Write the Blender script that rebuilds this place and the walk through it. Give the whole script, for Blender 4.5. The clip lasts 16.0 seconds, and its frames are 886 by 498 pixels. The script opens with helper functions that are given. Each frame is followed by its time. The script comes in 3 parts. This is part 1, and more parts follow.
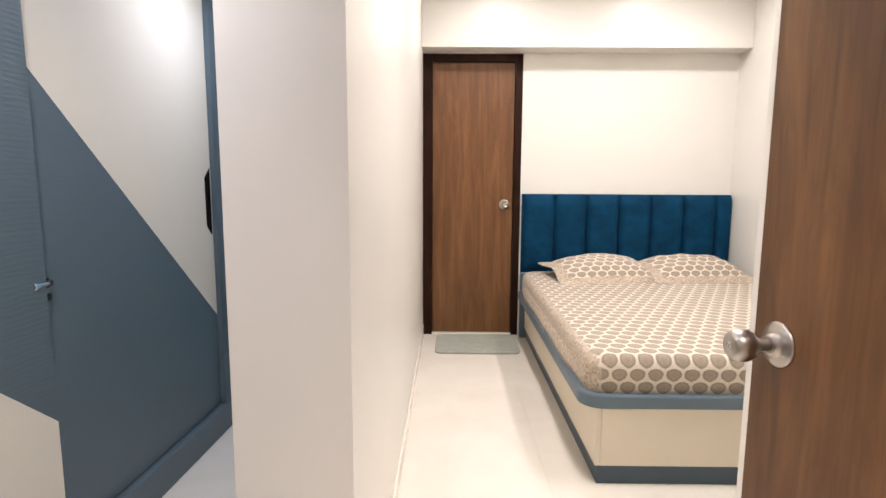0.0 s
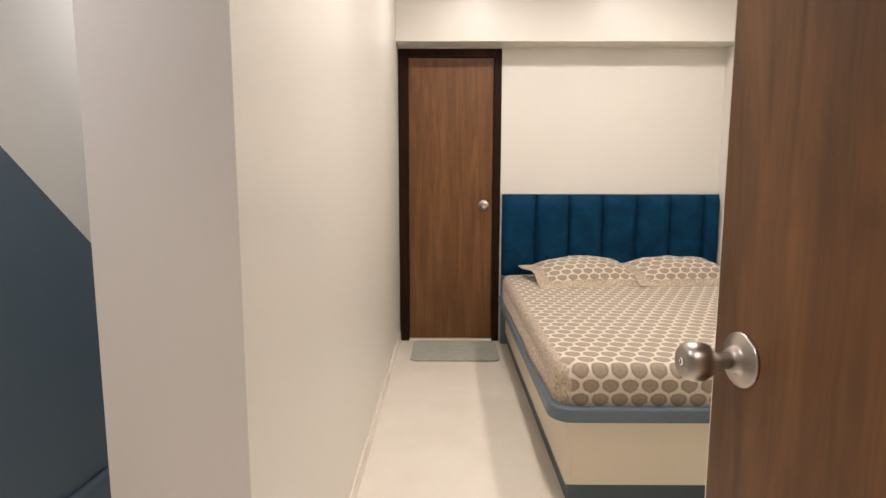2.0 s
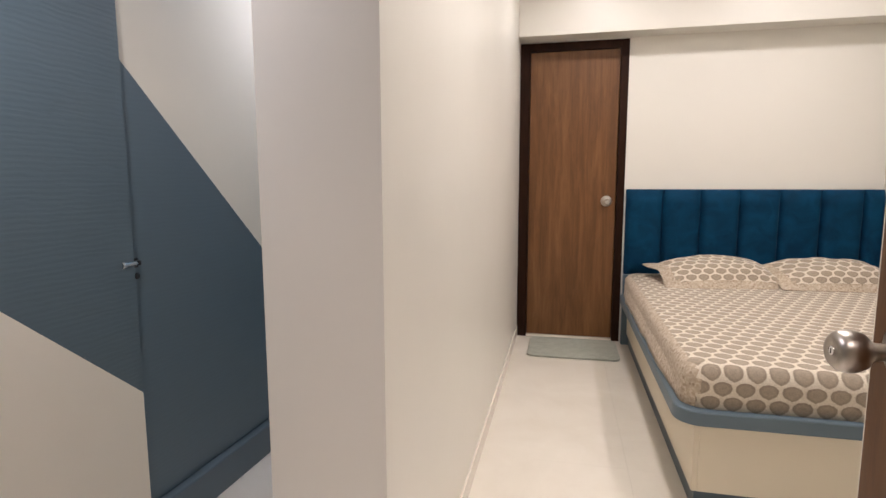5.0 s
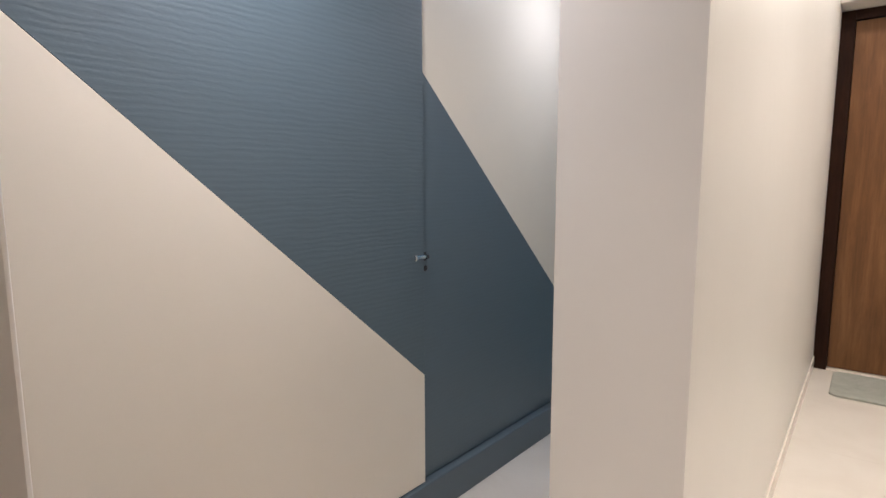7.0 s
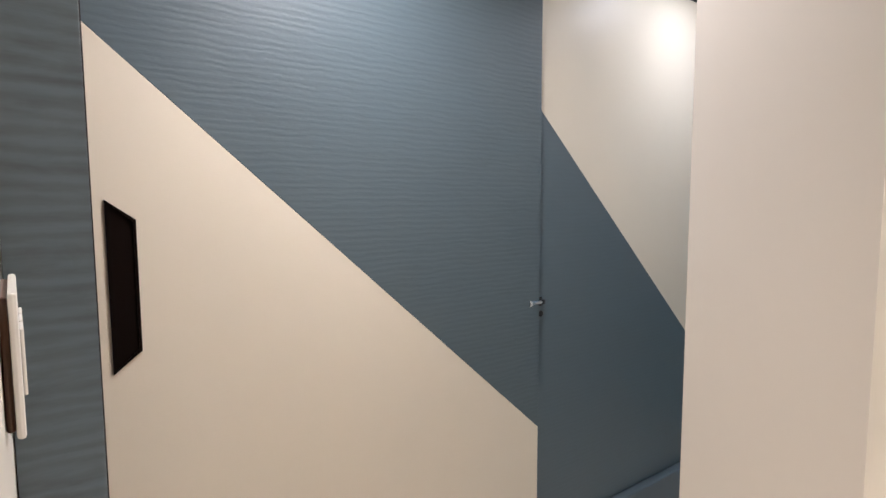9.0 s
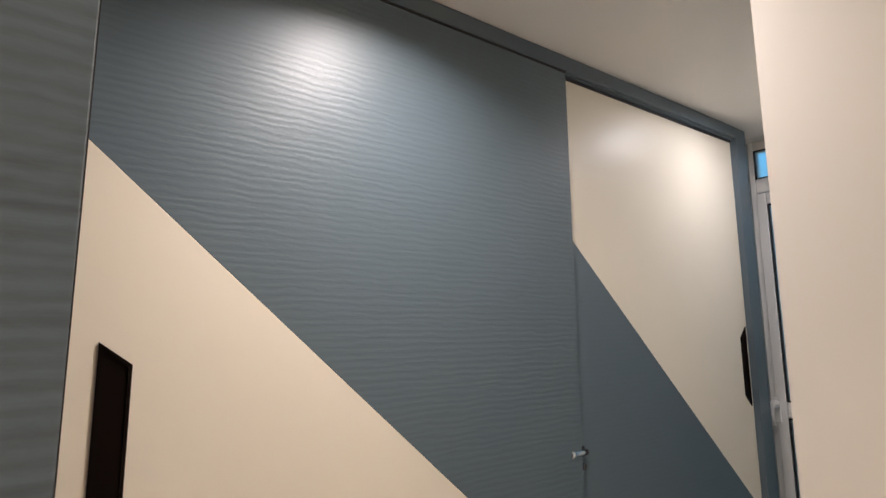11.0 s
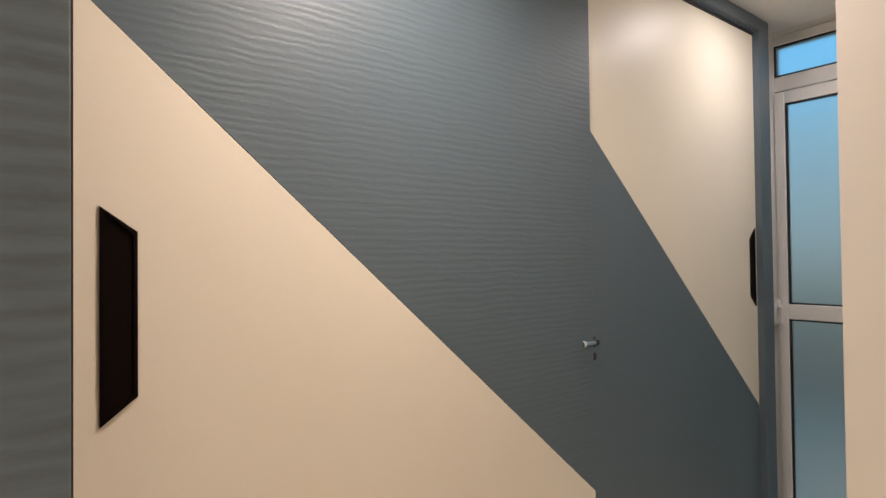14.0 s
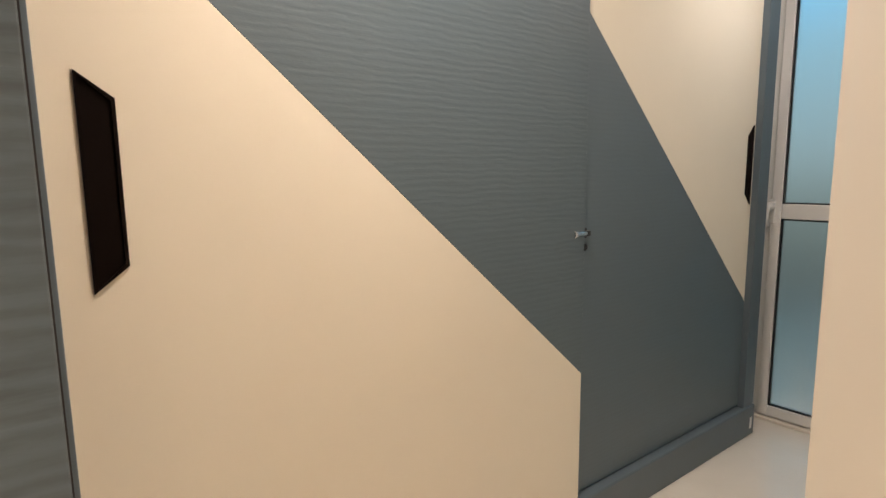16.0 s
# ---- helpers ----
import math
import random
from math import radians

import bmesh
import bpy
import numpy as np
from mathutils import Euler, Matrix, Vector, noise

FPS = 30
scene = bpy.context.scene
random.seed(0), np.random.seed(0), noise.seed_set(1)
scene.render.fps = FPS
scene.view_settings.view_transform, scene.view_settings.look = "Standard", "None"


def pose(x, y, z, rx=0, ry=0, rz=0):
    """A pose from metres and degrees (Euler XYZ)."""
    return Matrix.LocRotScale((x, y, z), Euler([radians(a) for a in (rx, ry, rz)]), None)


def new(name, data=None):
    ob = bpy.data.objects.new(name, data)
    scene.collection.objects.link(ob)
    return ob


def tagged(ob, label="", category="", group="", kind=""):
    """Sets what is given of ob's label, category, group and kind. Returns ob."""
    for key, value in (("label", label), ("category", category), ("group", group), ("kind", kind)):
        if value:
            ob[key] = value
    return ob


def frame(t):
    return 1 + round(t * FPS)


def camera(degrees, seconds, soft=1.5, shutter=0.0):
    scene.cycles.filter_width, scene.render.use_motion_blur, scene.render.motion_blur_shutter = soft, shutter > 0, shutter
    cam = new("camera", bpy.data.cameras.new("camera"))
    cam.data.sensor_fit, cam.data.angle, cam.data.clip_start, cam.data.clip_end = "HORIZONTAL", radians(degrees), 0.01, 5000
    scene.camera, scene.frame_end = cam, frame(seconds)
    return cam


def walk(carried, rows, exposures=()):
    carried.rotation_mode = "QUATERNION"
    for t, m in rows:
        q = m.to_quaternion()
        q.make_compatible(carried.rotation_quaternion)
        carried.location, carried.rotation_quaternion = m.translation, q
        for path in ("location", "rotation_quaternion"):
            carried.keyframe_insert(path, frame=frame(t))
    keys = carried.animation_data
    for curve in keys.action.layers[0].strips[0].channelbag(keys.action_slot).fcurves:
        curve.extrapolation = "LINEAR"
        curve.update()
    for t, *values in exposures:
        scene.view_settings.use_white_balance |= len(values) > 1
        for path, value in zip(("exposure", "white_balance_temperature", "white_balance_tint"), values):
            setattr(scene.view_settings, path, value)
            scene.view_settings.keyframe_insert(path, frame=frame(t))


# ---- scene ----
cam = camera(78.92, 16.0)
ROWS = [
    (0, pose(0.174, -4.068, 1.197, 82.58, -0.31, 0.57)),
    (0.5, pose(0.193, -3.970, 1.195, 82.53, -0.17, 0.76)),
    (1, pose(0.243, -3.926, 1.210, 82.33, -0.10, 0.66)),
    (1.5, pose(0.290, -3.911, 1.183, 82.98, -0.16, 0.45)),
    (2, pose(0.321, -3.909, 1.166, 83.04, -0.08, 0.29)),
    (2.5, pose(0.339, -3.914, 1.168, 82.97, -0.23, 0.09)),
    (3, pose(0.349, -3.913, 1.161, 83.02, -0.10, -0.10)),
    (5.5, pose(0.276, -3.965, 1.140, 82.87, 0.13, 18.69)),
    (6, pose(0.247, -3.948, 1.143, 82.92, 0.08, 25.26)),
    (6.5, pose(0.222, -3.936, 1.143, 82.77, 0.09, 31.37)),
    (7, pose(0.192, -3.939, 1.144, 82.93, 0.18, 38.39)),
    (7.5, pose(0.177, -3.936, 1.158, 83.06, 0.14, 45.02)),
    (8, pose(0.184, -3.940, 1.173, 83.06, 0.05, 49.81)),
    (8.5, pose(0.198, -3.919, 1.197, 83.64, 0.03, 51.11)),
    (9, pose(0.166, -3.879, 1.213, 85.02, 0.22, 51.36)),
    (9.5, pose(0.129, -3.859, 1.242, 88.91, 0.26, 52.18)),
    (10, pose(0.100, -3.851, 1.239, 95.10, 0.38, 52.64)),
    (12.5, pose(-0.037, -3.852, 1.204, 99.53, 0.49, 51.80)),
    (13, pose(-0.043, -3.847, 1.175, 96.28, 0.56, 51.51)),
    (13.5, pose(-0.048, -3.850, 1.153, 93.32, 0.67, 51.31)),
    (14, pose(-0.047, -3.850, 1.139, 90.90, 0.64, 51.23)),
    (14.5, pose(-0.050, -3.849, 1.120, 88.69, 0.70, 51.03)),
    (15, pose(-0.052, -3.846, 1.103, 86.57, 0.72, 50.86)),
    (15.5, pose(-0.046, -3.842, 1.079, 84.41, 0.56, 50.82)),
    (16, pose(-0.042, -3.839, 1.067, 82.14, 0.65, 50.90)),
]
EXPOSURES = [(0, 0.50, 6000, 17), (0.5, 0.22, 6150, 17), (1, 0.05, 6350, 17.5), (3, -0.02, 6400, 17.5), (5.5, 0.0, 6100, 17.5), (7, 0.17, 6150, 17.5), (8.5, 0.36, 6300, 16.5),
             (10, 0.18, 6700, 16.5), (12.5, 0.14, 7250, 20), (14, 0.20, 7600, 20), (16, 0.40, 7900, 17.5)]
walk(cam, ROWS, EXPOSURES)

# ---- world and lights ----
world = bpy.data.worlds.new("world")
scene.world = world
world.use_nodes = True
wn, wl = world.node_tree.nodes, world.node_tree.links
sky = wn.new("ShaderNodeTexSky")
sky.sky_type, sky.sun_disc = "NISHITA", False
sky.sun_elevation, sky.sun_rotation = radians(4), radians(200)
wl.new(sky.outputs["Color"], wn["Background"].inputs["Color"])
wn["Background"].inputs["Strength"].default_value = 0.06

WARM = (1.0, 0.945, 0.855)
NEAR_WHITE = (1.0, 0.96, 0.95)
FAR_COOL = (0.84, 0.89, 1.0)


def lamp(name, kind, m, watts, color, size=0.06, spot=110, blend=0.7, size_y=None):
    data = bpy.data.lights.new(name, kind)
    data.energy, data.color = watts, color
    if kind == "AREA":
        data.size, data.shape, data.spread = size, "DISK", radians(spot)
        if size_y:
            data.shape, data.size_y = "RECTANGLE", size_y
    else:
        data.shadow_soft_size = size
    if kind == "SPOT":
        data.spot_size, data.spot_blend = radians(spot), blend
    ob = new(name, data)
    ob.matrix_world = m
    return ob


CEIL_LOW, CEIL_HIGH = 2.045, 2.62
PASSAGE_LAMPS = [(-0.592, -1.927, 3.2, 174, FAR_COOL), (-0.592, -3.28, 8.1, 144, NEAR_WHITE)]
BEDROOM_LAMPS = [(0.55, -0.86, 10.0), (1.65, -0.86, 10.0), (0.62, -2.40, 16.5), (1.65, -2.15, 12.0)]
for x, y, watts, beam, tone in PASSAGE_LAMPS:
    lamp("passage_light", "AREA", pose(x, y, CEIL_LOW - 0.010), watts, tone, 0.095, beam)
for x, y, watts in BEDROOM_LAMPS:
    lamp("bedroom_light", "AREA", pose(x, y, CEIL_HIGH - 0.010), watts, WARM, 0.15, 165)
lamp("hall_light", "AREA", pose(0.3, -4.42, 2.55), 25, (1.0, 0.87, 0.75), 0.5, 170)

# ---- materials ----


def mat(name, rough=0.5, metal=0.0, color=(0.8, 0.8, 0.8), **extra):
    m = bpy.data.materials.new(name)
    m.use_nodes = True
    b = m.node_tree.nodes["Principled BSDF"]
    b.inputs["Roughness"].default_value, b.inputs["Metallic"].default_value = rough, metal
    b.inputs["Base Color"].default_value = (*color, 1)
    for k, val in extra.items():
        b.inputs[k.replace("_", " ")].default_value = val
    return m


def node(m, kind, **values):
    n = m.node_tree.nodes.new(kind)
    for k, val in values.items():
        n.inputs[k.replace("_", " ")].default_value = val
    return n


def wire(m, a, b):
    m.node_tree.links.new(a, b)


def bsdf(m):
    return m.node_tree.nodes["Principled BSDF"]


def coords(m, scale):
    tc, mp = node(m, "ShaderNodeTexCoord"), node(m, "ShaderNodeMapping")
    mp.inputs["Scale"].default_value = scale
    wire(m, tc.outputs["Object"], mp.inputs["Vector"])
    return mp.outputs["Vector"]


def noise_tex(m, scale3, scale, detail=4.0, rough=0.55, distortion=0.0):
    n = node(m, "ShaderNodeTexNoise", Scale=scale, Detail=detail, Roughness=rough, Distortion=distortion)
    wire(m, coords(m, scale3), n.inputs["Vector"])
    return n.outputs["Fac"]


def ramp(m, fac, stops):
    r = node(m, "ShaderNodeValToRGB")
    els = r.color_ramp.elements
    while len(els) < len(stops):
        els.new(0.5)
    for e, (pos, c) in zip(els, stops):
        e.position, e.color = pos, (*c, 1)
    wire(m, fac, r.inputs["Fac"])
    return r.outputs["Color"]


def mix(m, fac, a, b, blend="MIX"):
    n = m.node_tree.nodes.new("ShaderNodeMix")
    n.data_type, n.blend_type = "RGBA", blend
    for sock, val in ((n.inputs[0], fac), (n.inputs[6], a), (n.inputs[7], b)):
        if isinstance(val, (int, float)):
            sock.default_value = val
        elif isinstance(val, tuple):
            sock.default_value = (*val, 1)
        else:
            wire(m, val, sock)
    return n.outputs[2]


def bump(m, height, strength=0.2, distance=0.002):
    b = node(m, "ShaderNodeBump", Strength=strength, Distance=distance)
    wire(m, height, b.inputs["Height"])
    wire(m, b.outputs["Normal"], bsdf(m).inputs["Normal"])


def maths(m, op, a, b=None):
    n = m.node_tree.nodes.new("ShaderNodeMath")
    n.operation = op
    for sock, val in zip(n.inputs, (a, b)):
        if val is None:
            continue
        if isinstance(val, (int, float)):
            sock.default_value = val
        else:
            wire(m, val, sock)
    return n.outputs[0]


def paint(name, color, rough=0.45, vary=0.05):
    m = mat(name, rough, 0.0, color)
    big = noise_tex(m, (1, 1, 1), 1.6, 3)
    dark = tuple(c * (1 - vary) for c in color)
    wire(m, ramp(m, big, [(0.2, dark), (0.8, color)]), bsdf(m).inputs["Base Color"])
    wire(m, ramp(m, noise_tex(m, (1, 1, 1), 2.3, 2), [(0.2, (rough - 0.03,) * 3), (0.8, (rough + 0.03,) * 3)]), bsdf(m).inputs["Roughness"])
    fine = noise_tex(m, (1, 1, 0.6), 14, 5)
    hollow = noise_tex(m, (1, 1, 0.7), 3.2, 2)
    relief = mix(m, 0.30, hollow, fine)
    bump(m, relief, 0.22, 0.009)
    return m


WALL = paint("wall_paint", (0.755, 0.725, 0.660), 0.36, 0.035)
CEILING = paint("ceiling_paint", (0.87, 0.84, 0.79), 0.6)
HALL = paint("hall_paint", (0.72, 0.68, 0.60), 0.6)


def wood(name, dark, mid, light, rough=0.38, gloss=0.35, band=9.0, figure=0.5, clouds=0.85):
    """Veneer: wide irregular bands, softer patches in them, and a faint fine grain along z."""
    m = mat(name, rough, 0.0, mid, Specular_IOR_Level=gloss)
    broad = noise_tex(m, (1, 1, 0.09), band, 3, 0.5, 1.1)
    patch = noise_tex(m, (1, 1, 0.16), band * 2.6, 4, 0.6, 1.6)
    fibre = noise_tex(m, (1, 1, 0.045), 42, 5, 0.6, 0.4)
    grain = noise_tex(m, (1, 1, 0.03), 130, 5, 0.65, 0.2)
    pores = noise_tex(m, (1, 1, 0.04), 300, 3, 0.6)
    base = ramp(m, broad, [(0.30, dark), (0.5, mid), (0.70, light)])
    cloud = ramp(m, patch, [(0.30, (0.70, 0.68, 0.66)), (0.50, (0.98, 0.98, 0.97)), (0.70, (1.24, 1.22, 1.16))])
    streak = ramp(m, fibre, [(0.3, (0.74, 0.71, 0.68)), (0.52, (0.98, 0.97, 0.96)), (0.72, (1.18, 1.16, 1.12))])
    fine = ramp(m, grain, [(0.3, (0.88, 0.87, 0.85)), (0.65, (1.05, 1.04, 1.03))])
    tint = mix(m, figure, mix(m, clouds, base, cloud, "MULTIPLY"), streak, "MULTIPLY")
    wire(m, mix(m, 0.8, tint, fine, "MULTIPLY"), bsdf(m).inputs["Base Color"])
    wire(m, ramp(m, fibre, [(0.3, (rough + 0.08,) * 3), (0.7, (rough - 0.04,) * 3)]), bsdf(m).inputs["Roughness"])
    bump(m, pores, 0.12, 0.0008)
    return m


DOOR_WOOD = wood("door_veneer", (0.104, 0.045, 0.0150), (0.158, 0.071, 0.0240), (0.222, 0.106, 0.038), band=7.0, figure=0.4, clouds=0.95)
BATH_WOOD = wood("bathroom_door_veneer", (0.132, 0.058, 0.0215), (0.164, 0.074, 0.0275), (0.205, 0.098, 0.038), band=16.0, figure=0.45, clouds=0.4)
FRAME_WOOD = wood("dark_frame", (0.018, 0.0072, 0.004), (0.025, 0.0100, 0.0055), (0.033, 0.0140, 0.008), 0.40, 0.10)
CREAM_EDGE = paint("cream_lipping", (0.72, 0.67, 0.57), 0.5)


def laminate(name, color, wave, grain=0.035, clouds=0.16, relief=0.42):
    m = mat(name, 0.45 if wave else 0.42, 0.0, color, Specular_IOR_Level=0.74 if wave else 0.45)
    if wave:
        mp = coords(m, (1, 1, 1))
        w = m.node_tree.nodes.new("ShaderNodeTexWave")
        w.wave_type, w.bands_direction, w.wave_profile = "BANDS", "Z", "SIN"
        for k, val in (("Scale", 22.0), ("Distortion", 5.5), ("Detail", 4.0), ("Detail Scale", 1.4), ("Detail Roughness", 0.62)):
            w.inputs[k].default_value = val
        mp2 = coords(m, (0.35, 0.35, 1.0))
        wire(m, mp2, w.inputs["Vector"])
        thin = noise_tex(m, (0.25, 0.25, 6), 22, 4, 0.6)
        h = mix(m, 0.45, w.outputs["Color"], ramp(m, thin, [(0.3, (0, 0, 0)), (0.7, (1, 1, 1))]))
        lo, hi = tuple(c * (1 - grain) for c in color), tuple(c * 1.02 for c in color)
        cloud = ramp(m, noise_tex(m, (0.30, 0.30, 1.6), 24, 5, 0.65, 0.9), [(0.32, (0.70, 0.69, 0.68)), (0.48, (0.97, 0.97, 0.97)), (0.7, (1.05, 1.05, 1.05))])
        wire(m, mix(m, clouds, ramp(m, h, [(0.15, lo), (0.8, hi)]), cloud, "MULTIPLY"), bsdf(m).inputs["Base Color"])
        bump(m, h, relief, 0.0010)
    else:
        wire(m, ramp(m, noise_tex(m, (1, 1, 1), 2.0, 3), [(0.3, tuple(c * 0.96 for c in color)), (0.7, color)]), bsdf(m).inputs["Base Color"])
        bump(m, noise_tex(m, (1, 1, 1), 420, 2), 0.05, 0.0004)
    return m


BLUE = laminate("blue_grey_laminate", (0.092, 0.133, 0.157), True)
BLUE_CALM = laminate("smooth_blue_grey_laminate", (0.094, 0.135, 0.162), True, 0.02, 0.08, 0.09)
# copy of the blue laminate; shading put into its colour as darker grain and patches
BLUE_COARSE_SHADED = laminate("coarse_shaded_laminate", (0.105, 0.147, 0.177), True, 0.24, 0.65)
BLUE_PLAIN = laminate("blue_grey_edge", (0.108, 0.145, 0.170), False)
CREAM = laminate("cream_laminate", (0.86, 0.785, 0.65), False)
BLACK = mat("black_recess", 0.55, 0.0, (0.006, 0.0028, 0.002), Specular_IOR_Level=0.09)
STEEL = mat("brushed_steel", 0.32, 1.0, (0.42, 0.385, 0.345))
bump(STEEL, noise_tex(STEEL, (1, 1, 8), 120, 2), 0.05, 0.0004)
DARK_STEEL = mat("dark_steel", 0.4, 1.0, (0.07, 0.07, 0.072))
CHROME = mat("chrome", 0.12, 1.0, (0.75, 0.75, 0.74))
UPVC = paint("white_upvc", (0.78, 0.77, 0.74), 0.32, 0.02)
GASKET_GAP = mat("black_gasket_and_gap", 0.6, 0.0, (0.02, 0.02, 0.022))
FROST = mat("frosted_glass", 0.42, 0.0, (0.86, 0.93, 0.95), Transmission_Weight=1.0, IOR=1.25)
bump(FROST, noise_tex(FROST, (1, 1, 1), 300, 2), 0.25, 0.001)
TILE = mat("vitrified_tile", 0.17, 0.0, (0.74, 0.68, 0.59))
wire(TILE, ramp(TILE, noise_tex(TILE, (1, 1, 1), 2.4, 6, 0.6, 0.8), [(0.3, (0.75, 0.685, 0.59)), (0.7, (0.82, 0.765, 0.675))]), bsdf(TILE).inputs["Base Color"])
wire(TILE, ramp(TILE, noise_tex(TILE, (1, 1, 1), 5, 4), [(0.3, (0.13,) * 3), (0.7, (0.24,) * 3)]), bsdf(TILE).inputs["Roughness"])
GROUT = mat("tile_joint", 0.5, 0.0, (0.69, 0.63, 0.54))
VELVET = mat("blue_velvet", 0.8, 0.0, (0.004, 0.05, 0.11), Specular_IOR_Level=0.12, Sheen_Weight=0.1, Sheen_Roughness=0.4)
wire(VELVET, ramp(VELVET, noise_tex(VELVET, (1, 1, 1), 9, 4, 0.6, 0.6), [(0.3, (0.0010, 0.024, 0.060)), (0.7, (0.0020, 0.044, 0.100))]), bsdf(VELVET).inputs["Base Color"])
VELVET.node_tree.nodes["Principled BSDF"].inputs["Sheen Tint"].default_value = (0.25, 0.55, 0.8, 1)
bump(VELVET, noise_tex(VELVET, (1, 1, 1), 14, 3), 0.25, 0.006)
RIM_BLUE = laminate("bed_blue_laminate", (0.112, 0.155, 0.190), False)
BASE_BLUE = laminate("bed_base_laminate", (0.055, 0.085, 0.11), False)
BED_CREAM = laminate("bed_cream_laminate", (0.70, 0.62, 0.49), False)
RUG = mat("grey_bath_mat", 0.95, 0.0, (0.30, 0.31, 0.26), Sheen_Weight=0.3)
wire(RUG, ramp(RUG, noise_tex(RUG, (1, 1, 1), 22, 5, 0.6, 0.5), [(0.3, (0.32, 0.33, 0.265)), (0.7, (0.43, 0.44, 0.37))]), bsdf(RUG).inputs["Base Color"])
bump(RUG, noise_tex(RUG, (1, 1, 1), 380, 3), 0.8, 0.004)
PLASTIC = mat("white_plastic", 0.3, 0.0, (0.78, 0.76, 0.72))
PLATE_BROWN = mat("brown_plate", 0.35, 0.0, (0.09, 0.045, 0.028))
LED = mat("lit_diffuser", 0.5, 0.0, (1, 1, 1), Emission_Color=(1.0, 0.93, 0.82, 1), Emission_Strength=14.0)
STICKER = mat("white_sticker", 0.5, 0.0, (0.8, 0.8, 0.78))

SKY_DROP = mat("dusk_sky", 1.0, 0.0, (0, 0, 0))
b = bsdf(SKY_DROP)
tc = node(SKY_DROP, "ShaderNodeTexCoord")
sep = node(SKY_DROP, "ShaderNodeSeparateXYZ")
wire(SKY_DROP, tc.outputs["Object"], sep.inputs["Vector"])
wire(SKY_DROP, ramp(SKY_DROP, maths(SKY_DROP, "DIVIDE", sep.outputs["Z"], 4.0),
     [(0.0, (0.066, 0.096, 0.106)), (0.16, (0.11, 0.160, 0.165)), (0.30, (0.20, 0.32, 0.38)), (0.62, (0.19, 0.42, 0.58)), (0.78, (0.12, 0.54, 0.98))]), b.inputs["Emission Color"])
b.inputs["Emission Strength"].default_value = 1.0

# printed bed linen: rows of rounded grey-brown shells on cream, set half a step apart
LINEN = mat("printed_linen", 0.85, 0.0, (0.6, 0.5, 0.4), Sheen_Weight=0.15)
uv = node(LINEN, "ShaderNodeUVMap")
sep = node(LINEN, "ShaderNodeSeparateXYZ")
wire(LINEN, uv.outputs["UV"], sep.inputs["Vector"])
u, w_ = maths(LINEN, "DIVIDE", sep.outputs["X"], 0.070), maths(LINEN, "DIVIDE", sep.outputs["Y"], 0.104)


def shell(shift):
    """How far a point lies from the middle of its shell (1 at the seam); two sets of shells, half a step apart, nest."""
    fu = maths(LINEN, "ABSOLUTE", maths(LINEN, "SUBTRACT", maths(LINEN, "FRACT", maths(LINEN, "ADD", u, shift)), 0.5))
    fv = maths(LINEN, "MULTIPLY", maths(LINEN, "SUBTRACT", maths(LINEN, "FRACT", maths(LINEN, "ADD", w_, shift)), 0.5), 2.0)
    side = maths(LINEN, "POWER", maths(LINEN, "MULTIPLY", fu, 2.0), 4.0)
    slant = maths(LINEN, "POWER", maths(LINEN, "ADD", maths(LINEN, "MULTIPLY", maths(LINEN, "ABSOLUTE", fv), 1.5), fu), 4.0)
    flat = maths(LINEN, "POWER", maths(LINEN, "MAXIMUM", maths(LINEN, "MULTIPLY", fv, 1.9), 0.0), 4.0)
    return maths(LINEN, "POWER", maths(LINEN, "ADD", maths(LINEN, "ADD", side, slant), flat), 0.25)


blob = maths(LINEN, "MINIMUM", shell(0.0), shell(0.5))
blob = maths(LINEN, "ADD", blob, maths(LINEN, "MULTIPLY", maths(LINEN, "SUBTRACT", noise_tex(LINEN, (1, 1, 1), 120, 3), 0.5), 0.22))
inside = ramp(LINEN, blob, [(0.0, (0.31, 0.25, 0.188)), (0.5, (0.345, 0.28, 0.212)), (0.82, (0.265, 0.208, 0.155)), (0.93, (0.66, 0.585, 0.48))])
weave = ramp(LINEN, noise_tex(LINEN, (1, 1, 1), 210, 3), [(0.3, (0.82, 0.80, 0.78)), (0.7, (1.08, 1.08, 1.08))])
wire(LINEN, mix(LINEN, 1.0, inside, weave, "MULTIPLY"), bsdf(LINEN).inputs["Base Color"])
bump(LINEN, noise_tex(LINEN, (1, 1, 1), 12, 3), 0.35, 0.01)

BORDER = mat("tan_linen_border", 0.9, 0.0, (0.45, 0.36, 0.27), Sheen_Weight=0.15)
wire(BORDER, ramp(BORDER, noise_tex(BORDER, (1, 1, 1), 65, 5, 0.6, 0.5), [(0.4, (0.40, 0.315, 0.235)), (0.52, (0.47, 0.385, 0.29)), (0.62, (0.56, 0.47, 0.37))]), bsdf(BORDER).inputs["Base Color"])
sprig = node(BORDER, "ShaderNodeTexVoronoi", Scale=58.0, Randomness=0.85)
wire(BORDER, coords(BORDER, (1, 1, 1)), sprig.inputs["Vector"])
plain = bsdf(BORDER).inputs["Base Color"].links[0].from_socket
wire(BORDER, mix(BORDER, ramp(BORDER, sprig.outputs["Distance"], [(0.24, (0.7, 0.7, 0.7)), (0.36, (0, 0, 0))]), plain, (0.24, 0.17, 0.115)), bsdf(BORDER).inputs["Base Color"])
bump(BORDER, noise_tex(BORDER, (1, 1, 1), 10, 3), 0.4, 0.01)

# ---- mesh helpers ----


